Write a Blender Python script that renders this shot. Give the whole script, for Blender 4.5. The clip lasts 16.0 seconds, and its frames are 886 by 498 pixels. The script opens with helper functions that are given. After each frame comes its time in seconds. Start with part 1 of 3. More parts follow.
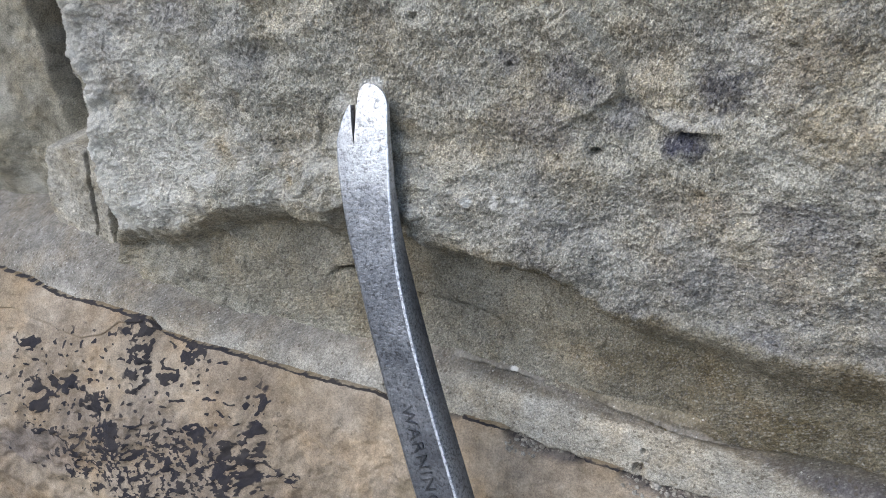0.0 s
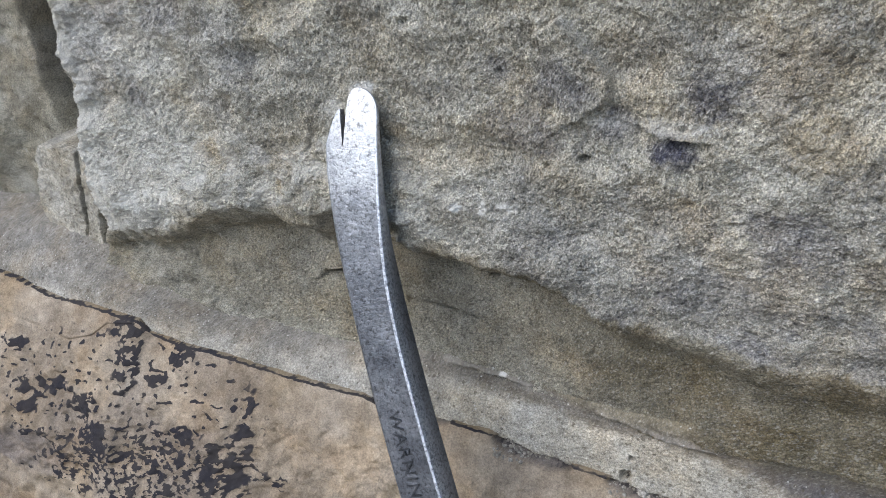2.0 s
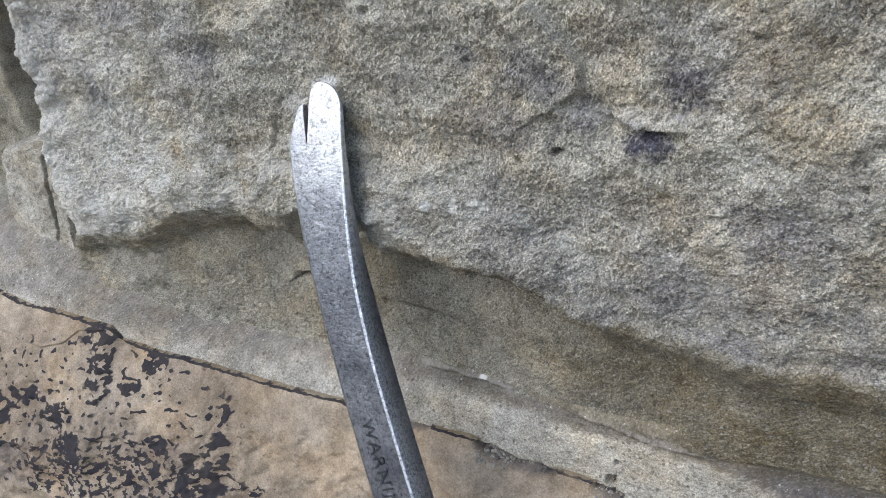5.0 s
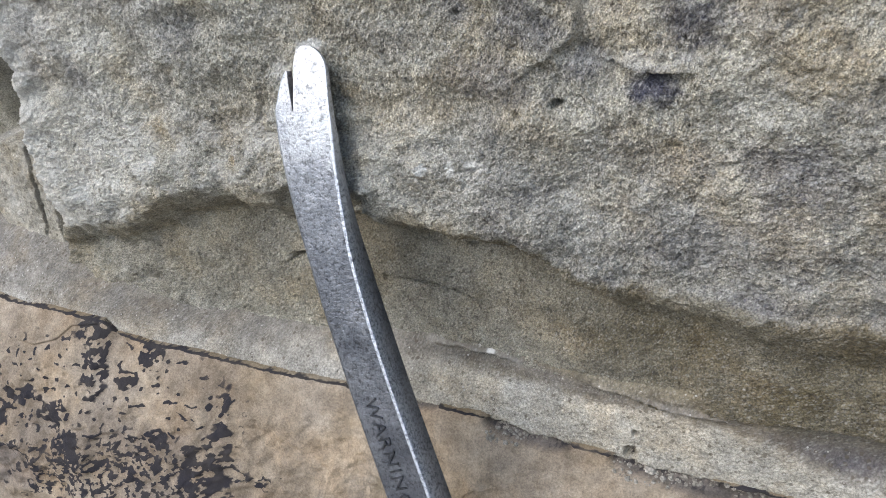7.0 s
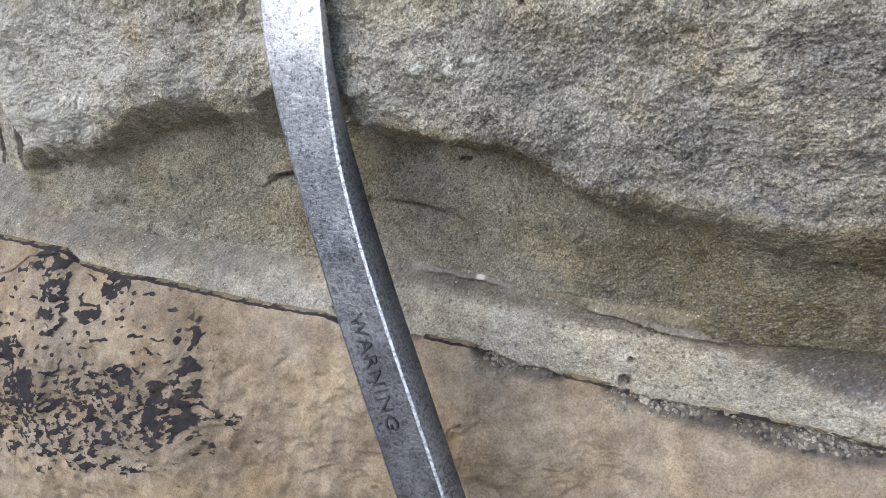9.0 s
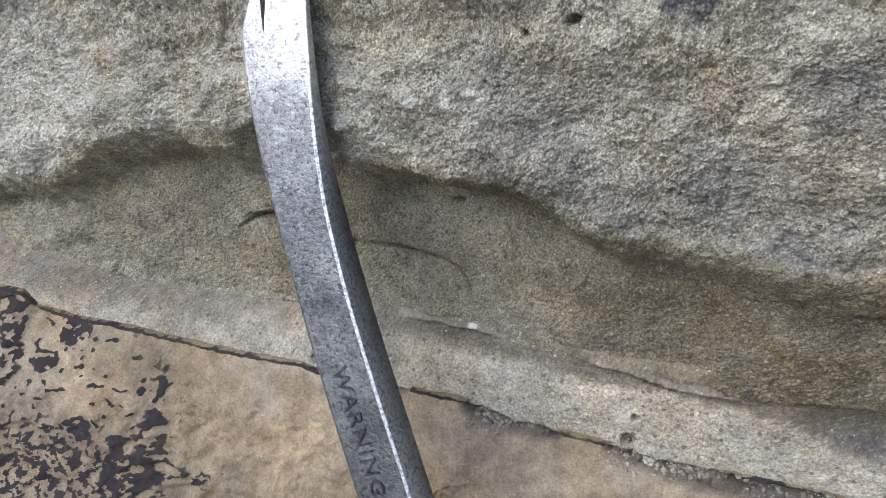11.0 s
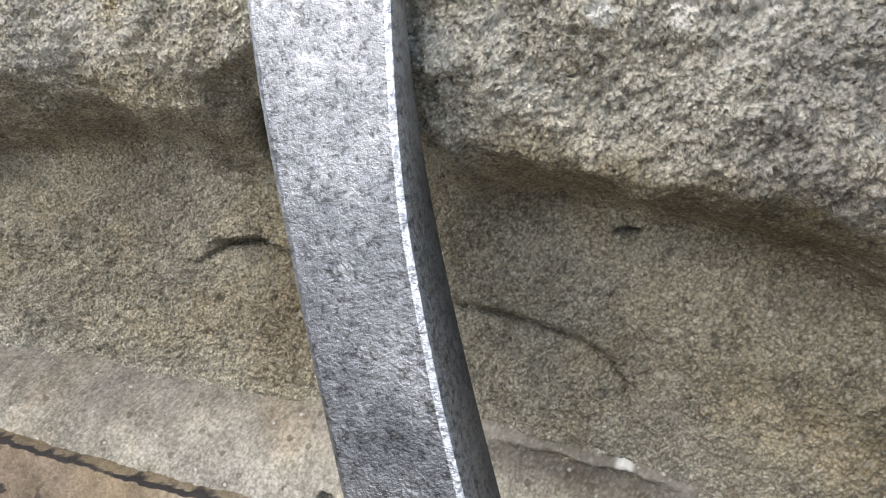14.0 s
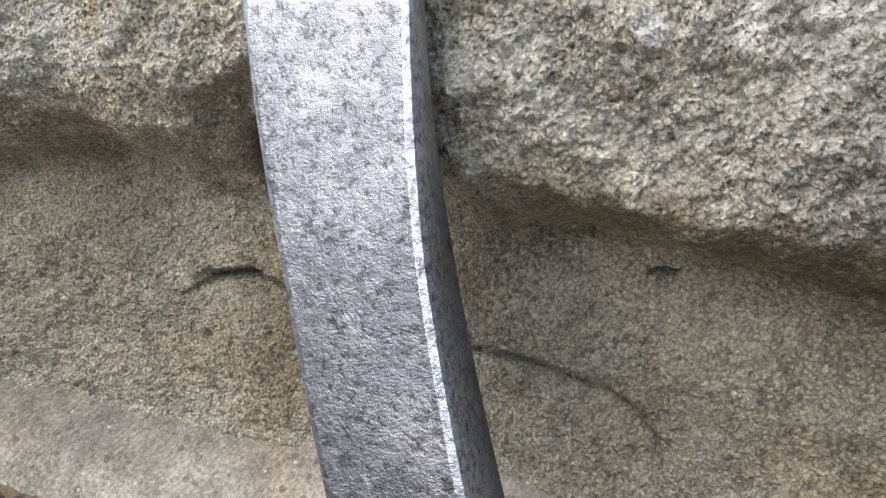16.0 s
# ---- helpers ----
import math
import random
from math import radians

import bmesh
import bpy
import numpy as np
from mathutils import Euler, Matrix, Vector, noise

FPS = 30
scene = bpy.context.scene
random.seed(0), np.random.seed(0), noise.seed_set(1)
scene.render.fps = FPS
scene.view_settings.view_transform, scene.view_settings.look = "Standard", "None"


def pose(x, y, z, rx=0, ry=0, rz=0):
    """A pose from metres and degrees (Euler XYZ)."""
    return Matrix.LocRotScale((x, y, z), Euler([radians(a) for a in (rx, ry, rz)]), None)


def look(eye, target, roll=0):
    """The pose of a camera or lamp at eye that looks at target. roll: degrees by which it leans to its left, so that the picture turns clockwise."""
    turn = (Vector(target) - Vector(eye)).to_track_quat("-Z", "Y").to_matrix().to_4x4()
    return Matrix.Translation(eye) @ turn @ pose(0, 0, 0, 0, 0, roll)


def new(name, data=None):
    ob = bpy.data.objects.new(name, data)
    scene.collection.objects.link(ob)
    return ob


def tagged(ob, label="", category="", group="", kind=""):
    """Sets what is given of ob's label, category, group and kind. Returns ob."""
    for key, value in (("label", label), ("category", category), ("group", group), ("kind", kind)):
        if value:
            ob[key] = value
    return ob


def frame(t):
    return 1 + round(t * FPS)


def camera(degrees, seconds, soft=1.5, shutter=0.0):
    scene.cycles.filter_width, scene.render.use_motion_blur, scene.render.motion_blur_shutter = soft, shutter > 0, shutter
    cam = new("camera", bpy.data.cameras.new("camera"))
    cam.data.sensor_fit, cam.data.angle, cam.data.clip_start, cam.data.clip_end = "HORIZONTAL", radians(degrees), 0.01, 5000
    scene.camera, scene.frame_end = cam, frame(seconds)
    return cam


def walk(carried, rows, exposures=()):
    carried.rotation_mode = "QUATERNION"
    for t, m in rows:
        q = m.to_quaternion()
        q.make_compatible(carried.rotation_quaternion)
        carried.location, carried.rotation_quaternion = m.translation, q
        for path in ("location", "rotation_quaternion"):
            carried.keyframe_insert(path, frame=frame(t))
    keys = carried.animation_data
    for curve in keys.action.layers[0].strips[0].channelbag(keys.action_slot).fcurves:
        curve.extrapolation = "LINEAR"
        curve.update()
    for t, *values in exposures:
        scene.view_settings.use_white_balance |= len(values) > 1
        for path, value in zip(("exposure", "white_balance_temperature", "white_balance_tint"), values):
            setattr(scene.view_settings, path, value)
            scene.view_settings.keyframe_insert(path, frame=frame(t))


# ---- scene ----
cam = camera(57.0, 16.0, soft=0.7)
PATH = [
    (0, (-0.012, 0.087, 0.607), (-0.947, 1.652, -0.215), -4.8),
    (0.5, (-0.014, 0.084, 0.609), (-0.95, 1.648, -0.215), -4.1),
    (1, (-0.011, 0.088, 0.607), (-0.945, 1.656, -0.21), -4.4),
    (1.5, (-0.007, 0.095, 0.607), (-0.94, 1.661, -0.214), -4.8),
    (2, (-0.01, 0.09, 0.608), (-0.938, 1.66, -0.213), -4.1),
    (2.5, (-0.008, 0.09, 0.606), (-0.933, 1.661, -0.216), -4.0),
    (3, (-0.008, 0.097, 0.605), (-0.932, 1.667, -0.219), -4.2),
    (3.5, (-0.006, 0.088, 0.612), (-0.928, 1.66, -0.212), -4.9),
    (4, (-0.008, 0.093, 0.611), (-0.929, 1.668, -0.207), -4.6),
    (4.2, (-0.007, 0.097, 0.609), (-0.927, 1.668, -0.219), -4.8),
    (6.3, (-0.006, 0.112, 0.593), (-0.974, 1.65, -0.243), -6.8),
    (6.5, (-0.009, 0.112, 0.59), (-0.966, 1.654, -0.25), -7.6),
    (7, (-0.01, 0.117, 0.589), (-0.955, 1.66, -0.262), -8.4),
    (7.5, (-0.018, 0.119, 0.587), (-0.953, 1.669, -0.262), -7.6),
    (8, (-0.018, 0.123, 0.582), (-0.917, 1.687, -0.282), -6.8),
    (8.2, (-0.015, 0.111, 0.574), (-0.91, 1.665, -0.31), -7.0),
    (10.3, (-0.042, 0.115, 0.547), (-0.849, 1.772, -0.23), -3.8),
    (10.5, (-0.038, 0.122, 0.549), (-0.857, 1.774, -0.227), -4.1),
    (11, (-0.039, 0.126, 0.547), (-0.851, 1.785, -0.22), -4.3),
    (11.5, (-0.062, 0.128, 0.531), (-0.843, 1.806, -0.225), -3.4),
    (12, (-0.091, 0.158, 0.514), (-0.797, 1.89, -0.194), -2.2),
    (12.5, (-0.107, 0.183, 0.509), (-0.796, 1.924, -0.194), -2.0),
    (13, (-0.131, 0.21, 0.502), (-0.82, 1.951, -0.202), -1.1),
    (13.5, (-0.129, 0.224, 0.501), (-0.789, 1.985, -0.182), -0.1),
    (14, (-0.13, 0.224, 0.502), (-0.813, 1.978, -0.174), 0.0),
    (14.5, (-0.13, 0.232, 0.503), (-0.826, 1.986, -0.157), 0.4),
    (15, (-0.134, 0.231, 0.505), (-0.819, 1.996, -0.142), 0.5),
    (15.5, (-0.137, 0.23, 0.509), (-0.825, 1.994, -0.136), 0.6),
    (16, (-0.139, 0.238, 0.501), (-0.815, 2.005, -0.148), 1.0),
]
walk(cam, [(t, look(eye, target, roll)) for t, eye, target, roll in PATH],
     exposures=[(0, -0.11, 6350, 10), (4, -0.07, 6350, 10), (7, 0.01, 6550, 10), (11, 0.01, 6650, 10), (12.5, 0.07, 6950, 10), (13.5, 0.18, 7300, 10), (14.5, 0.27, 7000, 10), (16, 0.28, 7050, 10)])

# ---- world and light ----
world = bpy.data.worlds.new("sky")
scene.world = world
world.use_nodes = True
wn = world.node_tree
bg = wn.nodes["Background"]
sky = wn.nodes.new("ShaderNodeTexSky")
sky.sky_type = "NISHITA"
sky.sun_disc = False
sky.sun_elevation = radians(44)
sky.sun_rotation = radians(205)
sky.air_density, sky.dust_density = 1.0, 1.5
wn.links.new(sky.outputs[0], bg.inputs[0])
bg.inputs[1].default_value = 0.245
sun_data = bpy.data.lights.new("sun", "SUN")
sun_data.energy, sun_data.angle, sun_data.color = 2.8, radians(55), (1.0, 0.985, 0.96)
sun = new("sun", sun_data)
sun.matrix_world = look((-0.65, -0.85, 1.72), (-0.15, 0.35, 0.45))


# ---- materials ----
def nodes(name):
    mat = bpy.data.materials.new(name)
    mat.use_nodes = True
    nt = mat.node_tree
    return mat, nt, nt.nodes["Principled BSDF"]


def add(nt, kind, **kw):
    n = nt.nodes.new(kind)
    for k, v in kw.items():
        n.inputs[k].default_value = v
    return n


def noise_tex(nt, co, scale, detail=4.0, rough=0.6):
    n = add(nt, "ShaderNodeTexNoise", Scale=scale, Detail=detail, Roughness=rough)
    nt.links.new(co, n.inputs["Vector"])
    return n.outputs["Fac"]


def ramp(nt, fac, stops):
    r = nt.nodes.new("ShaderNodeValToRGB")
    el = r.color_ramp.elements
    while len(el) < len(stops):
        el.new(0.5)
    for e, (p, c) in zip(el, stops):
        e.position = p
        e.color = (*c, 1) if isinstance(c, tuple) else (c, c, c, 1)
    nt.links.new(fac, r.inputs[0])
    return r.outputs[0]


def mix(nt, fac, a, b, mode="MIX"):
    m = nt.nodes.new("ShaderNodeMix")
    m.data_type, m.blend_type = "RGBA", mode
    for sock, v in ((m.inputs[0], fac), (m.inputs[6], a), (m.inputs[7], b)):
        if isinstance(v, (int, float)):
            sock.default_value = v
        elif isinstance(v, tuple):
            sock.default_value = (*v, 1)
        else:
            nt.links.new(v, sock)
    return m.outputs[2]


def attr(nt, name):
    a = nt.nodes.new("ShaderNodeAttribute")
    a.attribute_name = name
    return a.outputs["Fac"]


def bump(nt, bsdf, layers):
    last = None
    for height, strength, dist in layers:
        b = add(nt, "ShaderNodeBump", Strength=strength, Distance=dist)
        nt.links.new(height, b.inputs["Height"])
        if last:
            nt.links.new(last, b.inputs["Normal"])
        last = b.outputs[0]
    nt.links.new(last, bsdf.inputs["Normal"])


def stone(name, dark, mid, light, grain_lo, grain_hi, ochre=(0.35, 0.25, 0.11), grain_size=700.0, relief=0.0006, sandy=1.0, flecks=0.0, ragged=False, pitted=0.0):
    """Weathered sandstone: broad patches, sand grains, and the stains and painted shade that the surface carries."""
    mat, nt, bsdf = nodes(name)
    co = nt.nodes.new("ShaderNodeTexCoord").outputs["Object"]
    broad = noise_tex(nt, co, 22, 5, 0.62)
    col = ramp(nt, broad, [(0.36, dark), (0.5, mid), (0.64, light)])
    col = mix(nt, attr(nt, "ochre"), col, ochre)
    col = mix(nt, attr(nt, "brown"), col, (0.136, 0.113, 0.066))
    col = mix(nt, attr(nt, "stain_shade"), col, (0.080, 0.081, 0.108))
    fine = noise_tex(nt, co, grain_size, 6, 0.85)
    col = mix(nt, ramp(nt, attr(nt, "brown"), [(0.0, 1.0), (0.8, 0.5)]), col, ramp(nt, fine, [(0.36, grain_lo), (0.5, 1.0), (0.64, grain_hi)]), "MULTIPLY")
    cells = add(nt, "ShaderNodeTexVoronoi", Scale=grain_size * 1.25)
    nt.links.new(co, cells.inputs["Vector"])
    grains = cells.outputs["Distance"]
    col = mix(nt, 1.0, col, ramp(nt, grains, [(0.10, 1 + 0.2 * sandy), (0.45, 1.0), (0.80, 1 - 0.32 * sandy)]), "MULTIPLY")
    mid_n = noise_tex(nt, co, 130, 4, 0.65)
    col = mix(nt, 1.0, col, ramp(nt, mid_n, [(0.34, 0.74), (0.5, 1.0), (0.66, 1.24)]), "MULTIPLY")
    warm = noise_tex(nt, co, 34, 3, 0.6)
    col = mix(nt, 1.0, col, ramp(nt, warm, [(0.36, (0.97, 0.99, 1.03)), (0.5, (1.0, 1.0, 1.0)), (0.64, (1.06, 1.0, 0.92))]), "MULTIPLY")
    if pitted:
        hole = noise_tex(nt, co, 300, 3, 0.55)
        col = mix(nt, ramp(nt, hole, [(0.31, pitted), (0.37, 0.0)]), col, (0.10, 0.092, 0.078))
        knob = noise_tex(nt, co, 390, 2, 0.5)
        col = mix(nt, ramp(nt, knob, [(0.66, 0.0), (0.74, 0.5 * pitted)]), col, (0.70, 0.69, 0.65))
    if flecks:
        spots = add(nt, "ShaderNodeTexVoronoi", Scale=430.0)
        nt.links.new(co, spots.inputs["Vector"])
        split = nt.nodes.new("ShaderNodeSeparateColor")
        nt.links.new(spots.outputs["Color"], split.inputs[0])
        for chance, size, tone in ((split.outputs[0], 0.30, (0.085, 0.072, 0.055)), (split.outputs[1], 0.13, (0.50, 0.49, 0.46))):
            small = ramp(nt, spots.outputs["Distance"], [(size, flecks), (size + 0.08, 0.0)])
            some = ramp(nt, chance, [(0.74, 0.0), (0.78, 1.0)])
            col = mix(nt, mix(nt, 1.0, small, some, "MULTIPLY"), col, tone)
    col = mix(nt, attr(nt, "pale"), col, (0.79, 0.79, 0.77))
    crust_shade = attr(nt, "crust_shade")
    if ragged:
        crust_shade = ramp(nt, mix(nt, 0.38, crust_shade, noise_tex(nt, co, 330, 4, 0.65)), [(0.39, 0.0), (0.47, 0.62), (0.58, 0.95)])
        tint = ramp(nt, noise_tex(nt, co, 60, 3, 0.6), [(0.40, (0.034, 0.032, 0.036)), (0.60, (0.017, 0.018, 0.028))])
    col = mix(nt, crust_shade, col, tint if ragged else (0.019, 0.019, 0.026))
    nt.links.new(col, bsdf.inputs["Base Color"])
    bsdf.inputs["Roughness"].default_value = 0.93
    bsdf.inputs["Specular IOR Level"].default_value = 0.25
    sand = ramp(nt, grains, [(0.0, 1.0), (0.9, 0.0)])
    holes = [(ramp(nt, hole, [(0.28, 0.0), (0.40, 1.0)]), 0.8, 0.0008)] if pitted else []
    bump(nt, bsdf, holes + [(noise_tex(nt, co, 700, 6, 0.8), 1.0, relief), (sand, sandy, relief * 0.45), (noise_tex(nt, co, 1700, 3, 0.7), 1.0, relief * 0.5)])
    return mat


GREY_STONE = stone("grey_brown_sandstone", (0.43, 0.412, 0.348), (0.495, 0.476, 0.405), (0.555, 0.536, 0.470), 0.56, 1.42, grain_size=1150.0, relief=0.0009, sandy=1.25, pitted=0.62)
TAN_STONE = stone("tan_sandstone", (0.238, 0.190, 0.141), (0.308, 0.252, 0.191), (0.378, 0.319, 0.251), 0.68, 1.28, grain_size=1000, relief=0.0009, sandy=0.35, ragged=True)
MORTAR = stone("grey_mortar", (0.27, 0.257, 0.222), (0.345, 0.33, 0.288), (0.43, 0.415, 0.372), 0.46, 1.5, grain_size=1000, relief=0.00035, sandy=0.7, flecks=0.65)
GRIT = stone("dark_grit", (0.15, 0.138, 0.115), (0.26, 0.24, 0.205), (0.40, 0.38, 0.335), 0.5, 1.4)
PALE = stone("pale_pebble", (0.36, 0.345, 0.31), (0.45, 0.43, 0.39), (0.56, 0.54, 0.50), 0.7, 1.2)


def steel(name, tone):
    """Worn forged steel: dark scale with pits on the shaft, rubbed bright at the claw, bevel highlights painted in."""
    mat, nt, bsdf = nodes(name)
    co = nt.nodes.new("ShaderNodeTexCoord").outputs["Object"]
    broad = noise_tex(nt, co, 70, 5, 0.65)
    pits = noise_tex(nt, co, 620, 4, 0.75)
    fine = noise_tex(nt, co, 1500, 3, 0.7)
    col = ramp(nt, broad, [(0.32, (0.075 * tone, 0.083 * tone, 0.102 * tone)), (0.5, (0.125 * tone, 0.138 * tone, 0.168 * tone)), (0.66, (0.19 * tone, 0.207 * tone, 0.245 * tone))])
    bright = ramp(nt, broad, [(0.32, (0.44, 0.465, 0.515)), (0.6, (0.78, 0.81, 0.86))])
    col = mix(nt, attr(nt, "polish"), col, bright)
    col = mix(nt, 1.0, col, ramp(nt, pits, [(0.36, 0.45), (0.48, 1.0), (0.66, 1.2)]), "MULTIPLY")
    col = mix(nt, 1.0, col, ramp(nt, fine, [(0.3, 0.8), (0.5, 1.0), (0.7, 1.15)]), "MULTIPLY")
    # highlight of the polished bevel, painted into the colour and broken by noise
    worn = ramp(nt, noise_tex(nt, co, 900, 4, 0.7), [(0.40, 0.15), (0.56, 1.0)])
    col = mix(nt, mix(nt, 1.0, attr(nt, "edge"), worn, "MULTIPLY"), col, (0.52, 0.56, 0.64))
    col = mix(nt, attr(nt, "rust"), col, (0.11, 0.062, 0.042))
    nt.links.new(col, bsdf.inputs["Base Color"])
    bsdf.inputs["Metallic"].default_value = 0.9
    nt.links.new(ramp(nt, broad, [(0.3, 0.44), (0.7, 0.30)]), bsdf.inputs["Roughness"])
    bump(nt, bsdf, [(noise_tex(nt, co, 260, 5, 0.7), 0.5, 0.0005), (pits, 0.7, 0.0005), (fine, 0.4, 0.0002)])
    return mat


STEEL = steel("worn_steel", 1.0)
SCALE = steel("dark_scaled_steel", 0.50)


def plain(name, a, b, scale, rough=0.95):
    mat, nt, bsdf = nodes(name)
    co = nt.nodes.new("ShaderNodeTexCoord").outputs["Object"]
    n = noise_tex(nt, co, scale, 6, 0.65)
    nt.links.new(ramp(nt, n, [(0.3, a), (0.7, b)]), bsdf.inputs["Base Color"])
    bsdf.inputs["Roughness"].default_value = rough
    bump(nt, bsdf, [(n, 0.5, 0.01)])
    return mat


EARTH = plain("trodden_earth", (0.12, 0.10, 0.07), (0.24, 0.2, 0.15), 30)
CORE = plain("wall_core_stone", (0.2, 0.17, 0.12), (0.34, 0.29, 0.21), 12)


# ---- surfaces ----
def perlin(x, z, seed):
    """Gradient noise in the plane, about -1 to 1."""
    rng = np.random.RandomState(seed)
    perm = rng.permutation(4096)
    ang = rng.rand(4096) * 2 * np.pi
    gx, gz = np.cos(ang), np.sin(ang)
    xi, zi = np.floor(x).astype(np.int64), np.floor(z).astype(np.int64)
    fx, fz = x - xi, z - zi
    u, v = fx * fx * fx * (fx * (fx * 6 - 15) + 10), fz * fz * fz * (fz * (fz * 6 - 15) + 10)

    def corner(i, j):
        h = perm[(perm[(xi + i) & 4095] + zi + j) & 4095]
        return gx[h] * (fx - i) + gz[h] * (fz - j)

    a, b = corner(0, 0), corner(1, 0)
    c, d = corner(0, 1), corner(1, 1)
    return 1.5 * ((a + (b - a) * u) * (1 - v) + (c + (d - c) * u) * v)


def fbm(x, z, size, octaves, seed, gain=0.55):
    total, amp = 0, 1.0
    for k in range(octaves):
        total = total + amp * perlin(x / size * 2 ** k + 17.3 * k, z / size * 2 ** k + 5.1 * k, seed + k)
        amp *= gain
    return total


def smooth(a, b, x):
    t = np.clip((x - a) / (b - a), 0, 1)
    return t * t * (3 - 2 * t)


def near(x, z, line):
    """Distance to a polyline, the place along it (0 to 1), and the signed side (above: plus)."""
    best = np.full(x.shape, 9.0)
    along = np.zeros(x.shape)
    side = np.zeros(x.shape)
    n = len(line) - 1
    for k in range(n):
        (ax, az), (bx, bz) = line[k], line[k + 1]
        dx, dz = bx - ax, bz - az
        t = np.clip(((x - ax) * dx + (z - az) * dz) / (dx * dx + dz * dz), 0, 1)
        px, pz = x - ax - t * dx, z - az - t * dz
        d = np.sqrt(px * px + pz * pz)
        m = d < best
        best = np.where(m, d, best)
        along = np.where(m, (k + t) / n, along)
        side = np.where(m, np.sign(dx * (z - az) - dz * (x - ax)), side)
    return best, along, side


def blob(x, z, cx, cz, rx, rz, turn=0.0):
    c, s = np.cos(radians(turn)), np.sin(radians(turn))
    u, v = (x - cx) * c + (z - cz) * s, -(x - cx) * s + (z - cz) * c
    return np.sqrt((u / rx) ** 2 + (v / rz) ** 2)


LIP = [(-0.60, 0.456), (-0.365, 0.4535), (-0.3217, 0.4590), (-0.2985, 0.4695), (-0.2780, 0.4762), (-0.2483, 0.4826), (-0.2370, 0.4790), (-0.2187, 0.4830),
       (-0.2050, 0.4858), (-0.1900, 0.4862), (-0.1764, 0.4782), (-0.1660, 0.4758), (-0.1530, 0.4738), (-0.1366, 0.4716), (-0.1196, 0.4692), (-0.1119, 0.4656),
       (-0.1030, 0.4597), (-0.0920, 0.4556), (-0.0750, 0.4556), (-0.0597, 0.4542), (-0.0480, 0.4508), (-0.0360, 0.4490), (-0.0065, 0.4500), (0.1, 0.446)]
BED = [(-0.60, 0.430), (-0.460, 0.4207), (-0.432, 0.4177), (-0.411, 0.4122), (-0.376, 0.4118), (-0.341, 0.4096), (-0.334, 0.4035), (-0.316, 0.4000),
       (-0.288, 0.3978), (-0.262, 0.3935), (-0.236, 0.3903), (-0.212, 0.3887), (-0.206, 0.3860), (-0.187, 0.3842), (-0.166, 0.3832), (-0.148, 0.3812),
       (-0.137, 0.3785), (-0.128, 0.3758), (-0.118, 0.3748), (-0.114, 0.3728), (-0.090, 0.3708), (-0.080, 0.3692), (-0.048, 0.3688), (0.1, 0.362)]
JOINT_TOP = [(-0.60, 0.440), (-0.4725, 0.4365), (-0.4206, 0.4368), (-0.381, 0.429), (-0.338, 0.4186), (-0.298, 0.410), (-0.25, 0.405), (-0.212, 0.4055),
             (-0.186, 0.4078), (-0.1616, 0.4055), (-0.132, 0.4035), (-0.1045, 0.399), (-0.08, 0.3985), (-0.05, 0.402), (-0.012, 0.406), (0.1, 0.406)]
END = [(0.40, -0.400), (0.4284, -0.3838), (0.4401, -0.375), (0.455, -0.3640), (0.467, -0.3697), (0.4823, -0.3728), (0.4974, -0.3736), (0.53, -0.3631),
       (0.5462, -0.3691), (0.57, -0.3634), (0.70, -0.355)]


def at(line, x):
    return np.interp(x, [p[0] for p in line], [p[1] for p in line])


def y_face(x):
    return np.interp(x, [-0.6, -0.3, -0.1, 0.1], [0.346, 0.345, 0.347, 0.350])


def y_recess(x):
    return np.interp(x, [-0.6, -0.35, -0.30, -0.25, -0.2, -0.15, -0.1, 0.0, 0.1], [0.350, 0.350, 0.357, 0.364, 0.367, 0.366, 0.362, 0.358, 0.358])


def y_bed(x):
    return np.interp(x, [-0.7, -0.5, -0.42, -0.35, -0.28, -0.2, -0.1, 0.1], [0.336, 0.334, 0.3325, 0.333, 0.340, 0.351, 0.361, 0.362])


def macro_upper(x, z):
    d = z - at(LIP, x)
    w = np.interp(x, [-0.38, -0.30, -0.24, -0.215, -0.180, -0.166, -0.1, 0.05], [0.016, 0.018, 0.022, 0.032, 0.030, 0.016, 0.019, 0.026])
    t = smooth(0.001, -1.0, d / w)
    face = y_face(x) - 0.005 * np.exp(-((d - 0.009) / 0.018) ** 2) * (0.2 + 0.8 * smooth(-0.345, -0.29, x)) * (0.25 + 0.75 * smooth(-0.05, -0.13, x))
    return face * (1 - t) + (y_recess(x) + 0.003 * smooth(-0.04, -0.12, x) * np.exp(-((d + 0.014) / 0.012) ** 2)) * t


def macro_mortar(x, z):
    zb, zt = at(BED, x), at(JOINT_TOP, x)
    t = np.clip((z - zb) / (zt - zb), -0.3, 1.5)
    return y_bed(x) + (y_recess(x) - 0.001 - y_bed(x)) * (0.45 * t + 0.55 * t * np.abs(t))


def macro_lower(x, z):
    s = np.interp(x, [-0.6, -0.4, -0.3, -0.2, 0.0], [0.75, 0.70, 0.65, 0.55, 0.45])
    d = at(BED, x) - z
    return y_bed(x) - 0.004 - s * 0.07 * np.tanh(d / 0.07)


def spread(lo, hi, near_lo, near_hi, fine, coarse):
    """Grid lines: fine between near_lo and near_hi, coarse outside."""
    return np.concatenate([np.arange(lo, near_lo, coarse), np.arange(near_lo, near_hi, fine), np.arange(near_hi, hi + coarse, coarse)])


